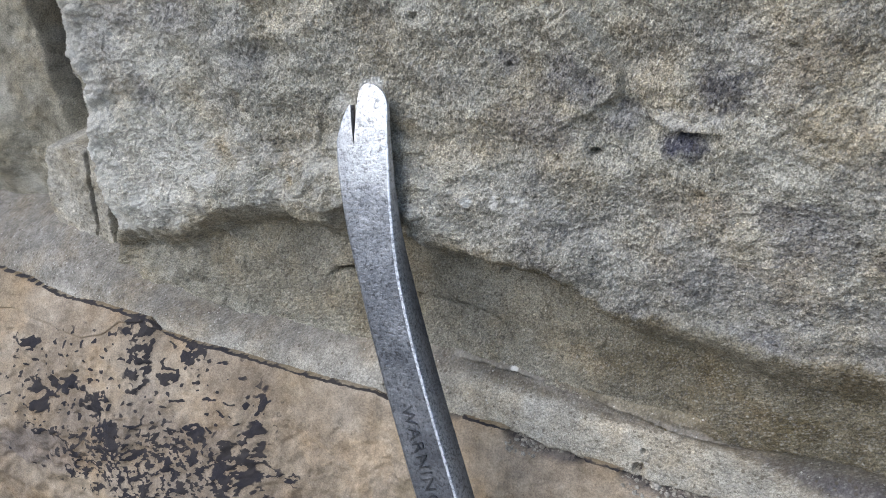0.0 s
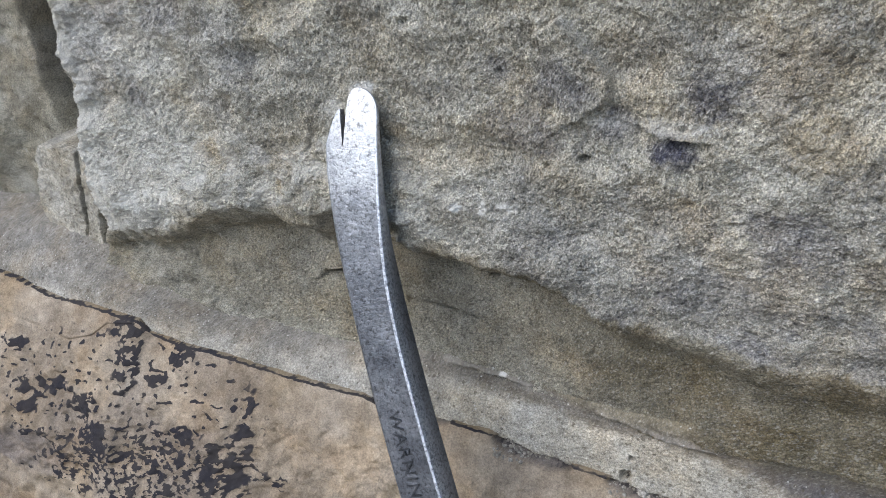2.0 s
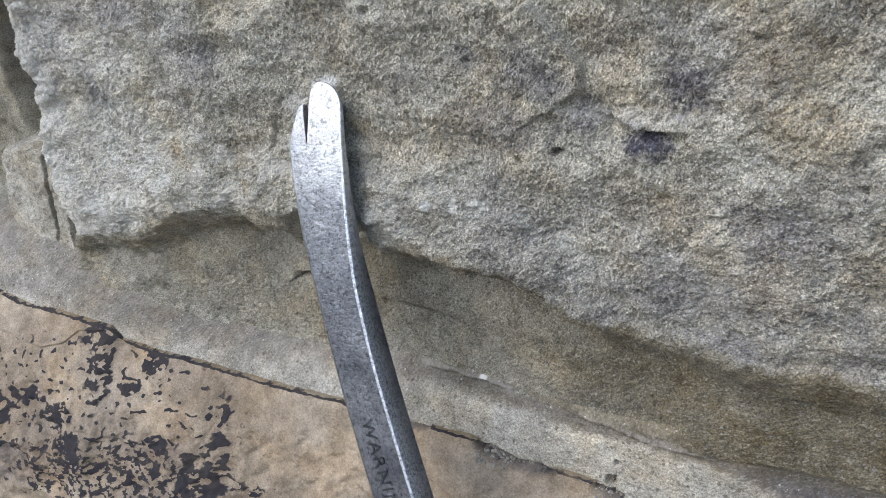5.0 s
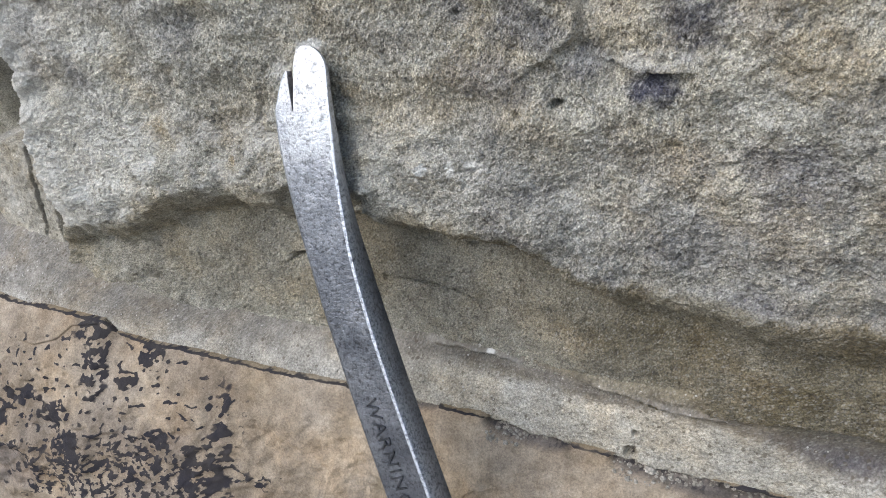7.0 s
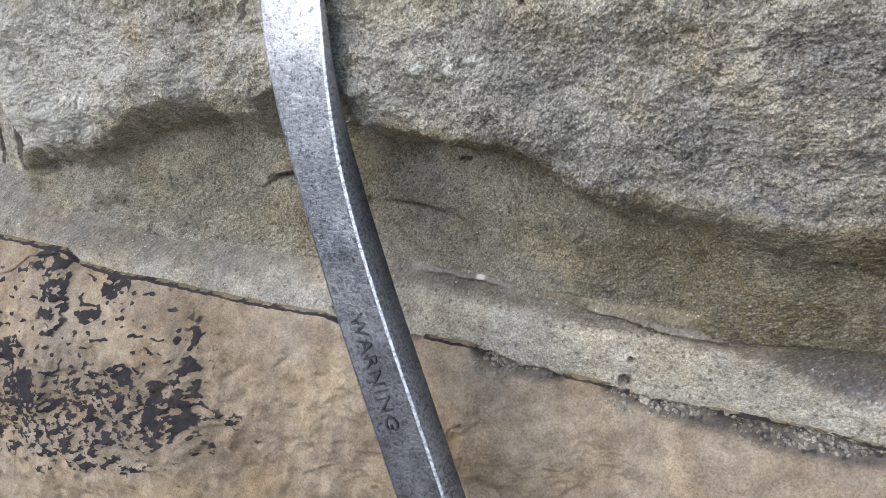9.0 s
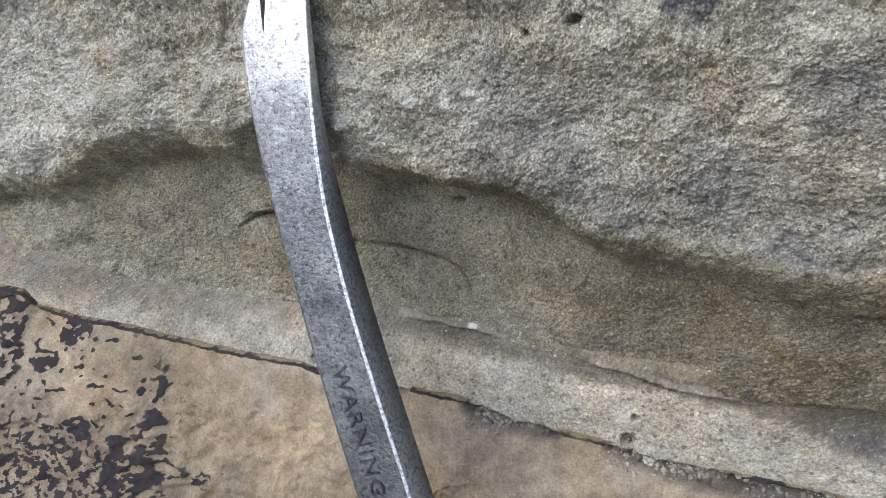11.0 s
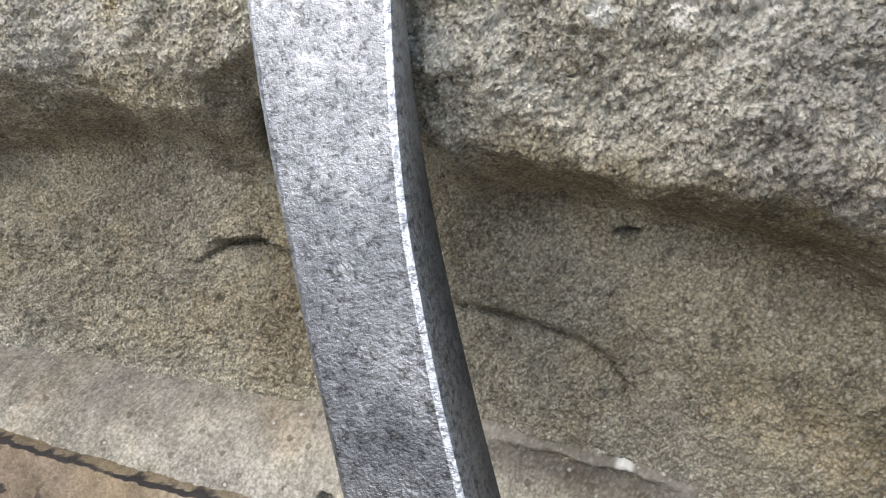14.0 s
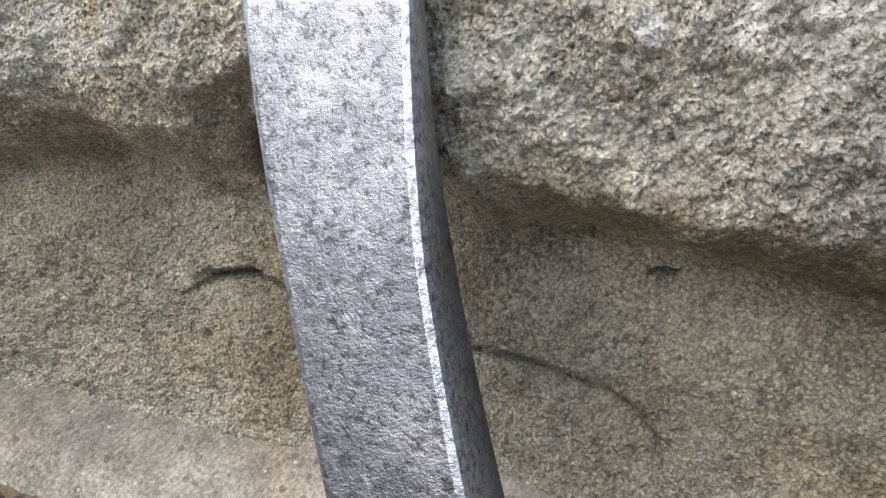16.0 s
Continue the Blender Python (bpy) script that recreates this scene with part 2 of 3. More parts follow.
def sheet(name, xs, zs, height, marks, mat, back=0.50):
    """A block with a worked front: front sheet, four sides and a back. marks: named stains and painted shade per
    vertex.
    """
    X, Z = np.meshgrid(xs, zs)
    Y = height(X, Z)
    ny, nx = X.shape
    pts = np.stack([X, Y, Z], -1).reshape(-1, 3)
    idx = np.arange(nx * ny).reshape(ny, nx)
    quads = np.stack([idx[:-1, :-1], idx[:-1, 1:], idx[1:, 1:], idx[1:, :-1]], -1).reshape(-1, 4)
    ring = np.concatenate([idx[0, :-1], idx[:-1, -1], idx[-1, :0:-1], idx[:0:-1, 0]])
    rim = pts[ring].copy()
    rim[:, 1] = back
    base = nx * ny
    n = len(ring)
    r2 = base + np.arange(n)
    sides = np.stack([ring, r2, np.roll(r2, -1), np.roll(ring, -1)], -1)
    centre = np.array([[xs.mean(), back, zs.mean()]])
    fan = np.stack([r2, np.full(n, base + n), np.roll(r2, -1)], -1)
    allpts = np.concatenate([pts, rim, centre])
    faces = np.concatenate([quads.ravel(), sides.ravel(), fan.ravel()])
    nq = len(quads) + len(sides)
    starts = np.concatenate([np.arange(nq) * 4, nq * 4 + np.arange(n) * 3])
    me = bpy.data.meshes.new(name)
    me.vertices.add(len(allpts))
    me.vertices.foreach_set("co", allpts.astype(np.float32).ravel())
    me.loops.add(len(faces))
    me.loops.foreach_set("vertex_index", faces.astype(np.int32))
    me.polygons.add(len(starts))
    me.polygons.foreach_set("loop_start", starts.astype(np.int32))
    me.update(calc_edges=True)
    me.validate()
    me.polygons.foreach_set("use_smooth", np.ones(len(me.polygons), dtype=bool))
    for key, field in marks(X, Z).items():
        a = me.attributes.new(key, "FLOAT", "POINT")
        v = np.zeros(len(allpts), dtype=np.float32)
        v[:base] = np.clip(field, 0, 1).ravel()
        a.data.foreach_set("value", v)
    me.materials.append(mat)
    return new(name, me)


# ---- the upper block: rough face, overhanging lip, hollow below ----
ARC = [(-0.2400, 0.4402), (-0.2378, 0.4418), (-0.2288, 0.4433), (-0.2222, 0.4413), (-0.2155, 0.4401), (-0.2083, 0.4345)]
SHELL_EDGE = [(-0.2165, 0.4770), (-0.2200, 0.4700), (-0.2206, 0.4650), (-0.2180, 0.4612)]
SHELL_RIM = [(-0.2165, 0.4608), (-0.2110, 0.4636), (-0.2068, 0.4676), (-0.2016, 0.4668), (-0.1934, 0.4693), (-0.1820, 0.4752)]
HAIRLINE = [(-0.1932, 0.4355), (-0.1818, 0.4349), (-0.1686, 0.4345), (-0.1571, 0.4316), (-0.1514, 0.4290), (-0.1472, 0.4238), (-0.1463, 0.4185)]
CURL = [(-0.2138, 0.5316), (-0.2189, 0.5238), (-0.2216, 0.5152), (-0.2248, 0.5085), (-0.2206, 0.5048), (-0.2108, 0.5031)]
SCARP = [(-0.1212, 0.5576), (-0.1111, 0.5642), (-0.1034, 0.5551), (-0.0957, 0.5452), (-0.0947, 0.5386), (-0.1054, 0.5313)]
SHELF = [(-0.0845, 0.5288), (-0.0765, 0.5269), (-0.0655, 0.5268)]
SPALL = [(-0.1735, 0.4766), (-0.1745, 0.4706), (-0.1757, 0.4635)]
SEAM = [(-0.2185, 0.4600), (-0.2200, 0.4489), (-0.2196, 0.4413)]


def upper_height(x, z):
    wob = 0.0014 * fbm(x, z, 0.010, 3, 11)
    d = z - at(LIP, x) + wob
    y = macro_upper(x, z + wob)
    up = smooth(-0.004, 0.003, d)
    # broad swells and slanting erosion ridges on the face
    y += up * (0.0042 * fbm(x, z, 0.070, 2, 21) + 0.0034 * fbm(x * 0.8 + z * 0.55, z - x * 0.45, 0.026, 4, 31, 0.5))
    right = smooth(-0.16, -0.06, x)
    y += up * right * 0.0009 * perlin((x * 0.5 + z) / 0.0062, (z * 0.5 - x) / 0.016, 41)
    left = smooth(-0.12, -0.22, x)
    y += up * (0.0006 + 0.0010 * left) * perlin(x / 0.0125, z / 0.0095, 45)
    y -= up * 0.0008 * np.abs(fbm(x, z, 0.0075, 2, 51))
    y += up * (0.0011 * np.clip(perlin(x / 0.0040, z / 0.0036, 61) - 0.30, 0, 1) + 0.0014 * np.clip(perlin(x / 0.0017, z / 0.0015, 65) - 0.42, 0, 1))
    y -= up * 0.0007 * fbm(x, z, 0.0021, 2, 71, 0.8)
    # the hollow: soft cross-bedding, fine sand, a few pits
    low = 1 - up
    y += low * (0.0014 * fbm(x, z, 0.030, 3, 81) + 0.0002 * perlin(x / 0.05 + z / 0.01, z / 0.0030, 91) * smooth(0.430, 0.410, z)
                + 0.00055 * fbm(x, z, 0.0020, 2, 101, 0.8) + 0.0022 * np.clip(perlin(x / 0.0042, z / 0.0036, 111) - 0.50, 0, 1))
    bumps = smooth(-0.25, -0.29, x) * smooth(-0.002, -0.012, d)
    y += low * bumps * 0.0022 * fbm(x, z, 0.013, 2, 121)
    # flaked arc with a dark step under it
    for line, depth, soft in ((ARC, 0.0070, 0.0050), (HAIRLINE, 0.0040, 0.005)):
        dist, along, side = near(x, z, line)
        fade = np.sin(np.pi * np.clip(along, 0.03, 0.97)) ** 0.4
        y += depth * fade * (side < 0) * np.exp(-dist / soft) * smooth(0, 0.0006, dist)
        y -= 0.0006 * fade * (side > 0) * np.exp(-dist / 0.002)
        y += 0.55 * depth * fade * np.exp(-((dist - 0.0004) / 0.0009) ** 2)
    # a spalled scoop in the lip, with a raised rim below
    inside = smooth(1.10, 0.90, blob(x, z, -0.2010, 0.4765, 0.0200, 0.0125, 8))
    y += inside * 0.0020
    dist, along, side = near(x, z, SHELL_EDGE)
    y += 0.0075 * np.exp(-(dist / 0.0010) ** 2) * (0.45 + along)
    y += 0.0030 * (side > 0) * np.exp(-dist / 0.004) * smooth(0, 0.0008, dist)
    dist, along, side = near(x, z, SHELL_RIM)
    y -= 0.0032 * np.exp(-(dist / 0.0011) ** 2) * (1 + 0.35 * perlin(x / 0.0016, z / 0.0016, 125))
    y += 0.0022 * (side > 0) * np.exp(-((dist - 0.0022) / 0.0014) ** 2)
    dist, along, side = near(x, z, SPALL)
    y += 0.0018 * (side > 0) * np.exp(-dist / 0.007) * smooth(0, 0.0008, dist) * low
    dist, along, side = near(x, z, SEAM)
    y += 0.0009 * np.exp(-(dist / 0.0007) ** 2)
    # curled flake edge, raised flake, shelf and holes of the face
    dist, along, side = near(x, z, CURL)
    body = np.sin(np.pi * np.clip(along, 0.04, 0.96)) ** 0.5
    y += body * (0.0022 * (side > 0) * np.exp(-dist / 0.006) * smooth(0, 0.0008, dist) + 0.0016 * np.exp(-(dist / 0.0008) ** 2))
    dist, along, side = near(x, z, SCARP)
    y -= 0.0018 * np.exp(-(dist / 0.0030) ** 2) * np.sin(np.pi * np.clip(along, 0.05, 0.95)) ** 0.5
    y += 0.0070 * (side > 0) * np.exp(-dist / 0.012) * smooth(0, 0.0016, dist) * np.sin(np.pi * np.clip(along, 0.05, 0.95)) ** 0.5
    dist, along, side = near(x, z, SHELF)
    body = np.sin(np.pi * np.clip(along, 0.06, 0.94)) ** 0.3
    y += 0.0075 * (side < 0) * np.exp(-(dist / 0.0045) ** 2) * smooth(0, 0.0009, dist) * body
    y -= 0.0024 * (side >= 0) * np.exp(-dist / 0.003) * body
    for cx, cz, rx, rz, deep in ((-0.1034, 0.5167, 0.0022, 0.0015, 0.007), (-0.1164, 0.5137, 0.0010, 0.0012, 0.004), (-0.0672, 0.5041, 0.0022, 0.0018, 0.002),
                                 (-0.1717, 0.5621, 0.0032, 0.0020, 0.004), (-0.1502, 0.4544, 0.0022, 0.0009, 0.008), (-0.2397, 0.4279, 0.0010, 0.0013, 0.002),
                                 (-0.2082, 0.4265, 0.0012, 0.0020, 0.0018), (-0.1941, 0.4336, 0.0006, 0.0024, 0.0018), (-0.0236, 0.4342, 0.0015, 0.0012, 0.005),
                                 (-0.0195, 0.4335, 0.0026, 0.0008, 0.004), (-0.3223, 0.5278, 0.003, 0.003, 0.002), (-0.1560, 0.4920, 0.0009, 0.0008, 0.002),
                                 (-0.1354, 0.5457, 0.0012, 0.0012, 0.003), (-0.1813, 0.4348, 0.0009, 0.0005, 0.002), (-0.354, 0.4432, 0.011, 0.0030, 0.004)):
        y += deep * smooth(1.25, 0.55, blob(x, z, cx, cz, rx, rz, 8) + 0.18 * perlin(x / 0.0015, z / 0.0015, 131))
    ringed = blob(x, z, -0.1083, 0.4338, 0.0040, 0.0038)
    y -= 0.0009 * np.exp(-((ringed - 1) / 0.28) ** 2)
    # the face ends on one side, and the hollow sinks behind the mortar
    end = at(END, z) + 0.0012 * fbm(x, z, 0.02, 3, 141)
    y += 0.045 * smooth(0.006, -0.008, x - end) ** 2
    y -= 0.002 * np.exp(-((x - end - 0.006) / 0.006) ** 2)
    y += (0.00026 + 0.00022 * up) * np.random.RandomState(5).uniform(-1, 1, x.shape)
    return y + 0.030 * smooth(-0.002, -0.016, z - at(JOINT_TOP, x))


def upper_marks(x, z):
    d = z - at(LIP, x)
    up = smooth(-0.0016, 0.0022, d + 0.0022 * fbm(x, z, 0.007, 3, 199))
    rag = 0.5 * fbm(x, z, 0.018, 3, 201) + 0.3 * fbm(x, z, 0.004, 2, 205)
    stain_shade = np.zeros(x.shape)
    for cx, cz, rx, rz, k in ((-0.0614, 0.5410, 0.009, 0.011, 0.75), (-0.0380, 0.5010, 0.014, 0.008, 0.55), (-0.0287, 0.4914, 0.016, 0.014, 0.5),
                              (-0.1134, 0.5445, 0.012, 0.010, 0.5), (-0.3283, 0.5649, 0.016, 0.010, 0.45), (-0.2935, 0.5626, 0.016, 0.012, 0.45), (-0.2524, 0.5413, 0.010, 0.010, 0.35), (-0.1040, 0.5395, 0.007, 0.006, 0.55),
                              (-0.3223, 0.5278, 0.012, 0.009, 0.55), (-0.0725, 0.5225, 0.010, 0.0050, 0.95), (-0.1244, 0.5240, 0.018, 0.009, 0.45),
                              (-0.0550, 0.4700, 0.036, 0.012, 0.42), (0.0, 0.4660, 0.026, 0.012, 0.4), (-0.345, 0.545, 0.014, 0.024, 0.35), (-0.0920, 0.5290, 0.008, 0.006, 0.5), (-0.1340, 0.5480, 0.006, 0.006, 0.5), (-0.1080, 0.5400, 0.006, 0.009, 0.5)):
        stain_shade = np.maximum(stain_shade, k * smooth(1.35, 0.35, blob(x, z, cx, cz, rx, rz) + rag))
    grey = smooth(0.1, 0.9, fbm(x, z, 0.05, 3, 211)) * 0.22 * up
    # bluish weathering that gathers towards one end of the face
    blue = (0.20 + 0.32 * smooth(-0.1, 0.6, fbm(x, z, 0.028, 4, 215))) * smooth(-0.185, -0.10, x) * smooth(0.050, 0.010, d) * up + 0.25 * smooth(0.0, 0.7, fbm(x, z, 0.03, 4, 217)) * smooth(-0.16, -0.05, x) * up
    grey = np.maximum(grey, blue)
    ochre = np.zeros(x.shape)
    for cx, cz, rx, rz, k in ((-0.0300, 0.5289, 0.010, 0.010, 0.28), (-0.2824, 0.5039, 0.007, 0.004, 0.40), (-0.1798, 0.5206, 0.004, 0.004, 0.40),
                              (-0.2380, 0.4943, 0.003, 0.003, 0.35), (-0.0675, 0.5035, 0.004, 0.003, 0.35), (-0.0340, 0.5600, 0.025, 0.018, 0.14), (-0.0720, 0.5020, 0.020, 0.010, 0.16), (-0.1750, 0.5480, 0.030, 0.016, 0.12)):
        ochre = np.maximum(ochre, k * smooth(1.3, 0.5, blob(x, z, cx, cz, rx, rz) + rag))
    # olive tint of the sheltered hollow
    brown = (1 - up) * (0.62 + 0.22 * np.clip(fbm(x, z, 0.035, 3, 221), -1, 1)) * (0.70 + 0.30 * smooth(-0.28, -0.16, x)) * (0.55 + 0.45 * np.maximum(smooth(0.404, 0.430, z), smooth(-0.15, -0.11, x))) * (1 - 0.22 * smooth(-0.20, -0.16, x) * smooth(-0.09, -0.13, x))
    # browner under part of the lip; the lower right darkened to paint its shade
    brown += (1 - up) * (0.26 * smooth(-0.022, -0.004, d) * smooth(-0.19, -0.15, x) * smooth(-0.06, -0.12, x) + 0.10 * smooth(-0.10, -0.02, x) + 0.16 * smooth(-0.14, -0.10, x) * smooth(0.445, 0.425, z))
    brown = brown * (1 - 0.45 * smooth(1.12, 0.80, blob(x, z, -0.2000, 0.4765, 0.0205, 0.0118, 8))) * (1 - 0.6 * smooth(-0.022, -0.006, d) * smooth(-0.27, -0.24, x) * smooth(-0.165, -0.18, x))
    pale = np.zeros(x.shape)
    fleck = perlin(x / 0.0017, z / 0.0017, 231)
    # pale flecks; the last spot paints the lit ledge above the shelf
    for cx, cz, rx, rz, k in ((-0.1525, 0.4946, 0.0014, 0.0013, 0.8), (-0.1413, 0.4952, 0.0014, 0.0021, 0.95), (-0.1311, 0.4967, 0.0030, 0.0015, 0.7),
                              (-0.1929, 0.5371, 0.0036, 0.0017, 0.8), (-0.2049, 0.5155, 0.0024, 0.0030, 0.7), (-0.196, 0.497, 0.0014, 0.0011, 0.5), (-0.2050, 0.5290, 0.0050, 0.0030, 0.30), (-0.0780, 0.5305, 0.0140, 0.0022, 0.30)):
        pale = np.maximum(pale, k * smooth(1.2, 0.6, blob(x, z, cx, cz, rx * 1.5, rz * 1.5) + 0.35 * fleck))
    crest = smooth(0.030, 0.006, np.abs(d - 0.014)) * (0.10 + 0.22 * smooth(-0.15, -0.20, x)) * smooth(-0.4, 0.5, fbm(x, z, 0.01, 2, 241)) * up
    # light caught on the scoop's rim, painted pale
    dist, along, side = near(x, z, SHELL_RIM)
    pale = np.maximum(np.maximum(pale, crest), 0.22 * np.exp(-(dist / 0.0013) ** 2))
    pale = np.maximum(pale, 0.22 * smooth(0.014, 0.003, np.abs(x - at(END, z) - 0.006)) * up)
    grain = np.random.RandomState(6).uniform(0, 1, x.shape)
    stain_shade = np.maximum(stain_shade, grey) + 0.36 * smooth(0.82, 1.0, grain) + 0.06 * up * smooth(0.20, 0.55, perlin(x / 0.0040, z / 0.0036, 61))
    stain_shade = stain_shade + 0.26 * smooth(0.45, 0.65, perlin(x / 0.0017, z / 0.0015, 65)) * (0.4 + 0.6 * up)
    pale = pale + (0.24 + 0.08 * up) * smooth(0.20, 0.0, grain) + 0.15 * up * smooth(-0.26, -0.34, x)
    # dark lines that paint the shade in the cracks and under the shelf
    crack_shade = np.zeros(x.shape)
    for line, k, width in ((ARC, 0.80, 0.0011), (HAIRLINE, 0.30, 0.0005), (SHELL_EDGE, 0.8, 0.0008), (SEAM, 0.35, 0.0005), (SPALL, 0.3, 0.0007), (CURL, 0.35, 0.0007), (SHELF, 0.7, 0.0014)):
        dist, along, side = near(x, z + 0.0004 * perlin(x / 0.002, z / 0.002, 251), line)
        crack_shade = np.maximum(crack_shade, k * np.exp(-(dist / width) ** 2) * np.sin(np.pi * np.clip(along, 0.04, 0.96)) ** 0.4 * (0.7 + 0.5 * perlin(x / 0.004, z / 0.004, 253)))
    return {"stain_shade": stain_shade, "ochre": ochre, "brown": brown, "pale": pale, "crust_shade": crack_shade}


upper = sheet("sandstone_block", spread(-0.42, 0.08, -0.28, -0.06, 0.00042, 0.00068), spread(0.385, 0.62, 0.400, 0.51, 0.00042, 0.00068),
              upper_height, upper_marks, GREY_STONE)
tagged(upper, "grey-brown weathered sandstone block with rough pitted face and hollowed underside", "stone block", "blocks of the wall")


# ---- the mortar bed ----
LIGHT_TOP = [(-0.60, 0.4300), (-0.33, 0.4090), (-0.27, 0.4020), (-0.2002, 0.3995), (-0.1769, 0.4011), (-0.1321, 0.3998), (-0.1110, 0.3962), (-0.0912, 0.3942), (-0.0726, 0.3950),
             (-0.0550, 0.3942), (-0.0413, 0.3905), (-0.0294, 0.3860), (-0.0146, 0.3805), (0.1, 0.3690)]
RIDGE = [(-0.1758, 0.408), (-0.1616, 0.4074), (-0.1464, 0.4065), (-0.1339, 0.4051)]
RIDGE_FAR = [(-0.1011, 0.4022), (-0.0901, 0.4019), (-0.0727, 0.3992), (-0.05, 0.398)]


def mortar_height(x, z):
    y = macro_mortar(x, z)
    y += 0.0009 * fbm(x, z, 0.02, 3, 301) + 0.00022 * fbm(x, z, 0.0019, 2, 311, 0.8) + 0.0005 * perlin(x / 0.03, z / 0.003, 321) * smooth(0.006, -0.008, at(JOINT_TOP, x) - z - 0.006)
    y += 0.0022 * np.clip(perlin(x / 0.0026, z / 0.0024, 331) - 0.50, 0, 1)
    for line in (RIDGE, RIDGE_FAR):
        dist, along, side = near(x, z, line)
        fade = np.sin(np.pi * np.clip(along, 0.03, 0.97)) ** 0.5
        y -= 0.0019 * fade * np.exp(-(dist / 0.0012) ** 2) * (1 + 0.5 * perlin(x / 0.003, z / 0.003, 345))
        y += 0.0018 * fade * (side < 0) * np.exp(-((dist - 0.0026) / 0.0018) ** 2)
    for cx, cz, r in ((-0.0885, 0.3735, 0.0026), (-0.2075, 0.3905, 0.0016), (-0.0867, 0.3830, 0.0011)):
        y += 0.006 * smooth(1.3, 0.6, blob(x, z, cx, cz, r, r * 1.1) + 0.3 * perlin(x / 0.0016, z / 0.0016, 341))
    y += 0.012 * smooth(-0.055, 0.0, x) * smooth(-0.004, 0.008, z - at(LIGHT_TOP, x))
    zb = at(BED, x) + 0.0005 * fbm(x, z, 0.008, 3, 351)
    y += 0.030 * smooth(-0.0004, -0.0040, z - zb)
    y += 0.00013 * np.random.RandomState(7).uniform(-1, 1, x.shape)
    return y + 0.025 * smooth(0.004, 0.022, z - at(JOINT_TOP, x))


def mortar_marks(x, z):
    zt, zb = at(JOINT_TOP, x), at(BED, x)
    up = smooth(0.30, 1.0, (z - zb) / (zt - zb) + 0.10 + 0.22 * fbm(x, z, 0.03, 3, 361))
    light = 0.0 * x
    for cx, cz, r in ((-0.1517, 0.4091, 0.0011), (-0.1464, 0.4073, 0.0019)):
        light = np.maximum(light, smooth(1.3, 0.6, blob(x, z, cx, cz, r, r * 0.8)))
    dist, along, side = near(x, z, RIDGE)
    light = np.maximum(light, 0.16 * np.exp(-(dist / 0.0018) ** 2))
    dist, along, side = near(x, z, RIDGE_FAR)
    light = np.maximum(light, 0.06 * np.exp(-(dist / 0.0014) ** 2))
    edge = 0.6 * smooth(0.0035, 0.0005, z - zb + 0.0008 * perlin(x / 0.003, z / 0.003, 391))
    grain = np.random.RandomState(8).uniform(0, 1, x.shape)
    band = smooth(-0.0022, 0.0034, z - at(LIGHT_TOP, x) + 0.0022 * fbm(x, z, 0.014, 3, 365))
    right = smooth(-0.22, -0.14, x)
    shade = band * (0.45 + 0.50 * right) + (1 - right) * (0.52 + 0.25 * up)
    # painted shade: the groove over the light band, and the cavity at the right
    groove_shade = right * np.exp(-((z - at(LIGHT_TOP, x) - 0.004) / 0.004) ** 2)
    return {"stain_shade": shade * (0.26 - 0.18 * right) + 0.30 * groove_shade + 0.30 * smooth(-0.05, -0.005, x) * band + 0.16 * smooth(0.86, 1.0, grain), "pale": light * 0.7 + (0.14 + 0.10 * right * (1 - band)) * smooth(0.20, 0.0, grain),
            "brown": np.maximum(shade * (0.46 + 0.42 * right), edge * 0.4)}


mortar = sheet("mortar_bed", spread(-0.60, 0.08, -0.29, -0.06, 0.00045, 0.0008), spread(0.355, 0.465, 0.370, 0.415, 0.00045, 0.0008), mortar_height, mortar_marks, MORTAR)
tagged(mortar, "pale grey sandy mortar bed between two courses of stone", "mortar joint", kind="structure")


# ---- the lower block ----
POCKETS = [(-0.1850, 0.3845, 0.0175, 0.0034, 0.0040, -3), (-0.1300, 0.3755, 0.0185, 0.0036, 0.0050, -13), (-0.0720, 0.3675, 0.0260, 0.0042, 0.0055, -6), (-0.025, 0.3640, 0.03, 0.0042, 0.0050, -3)]


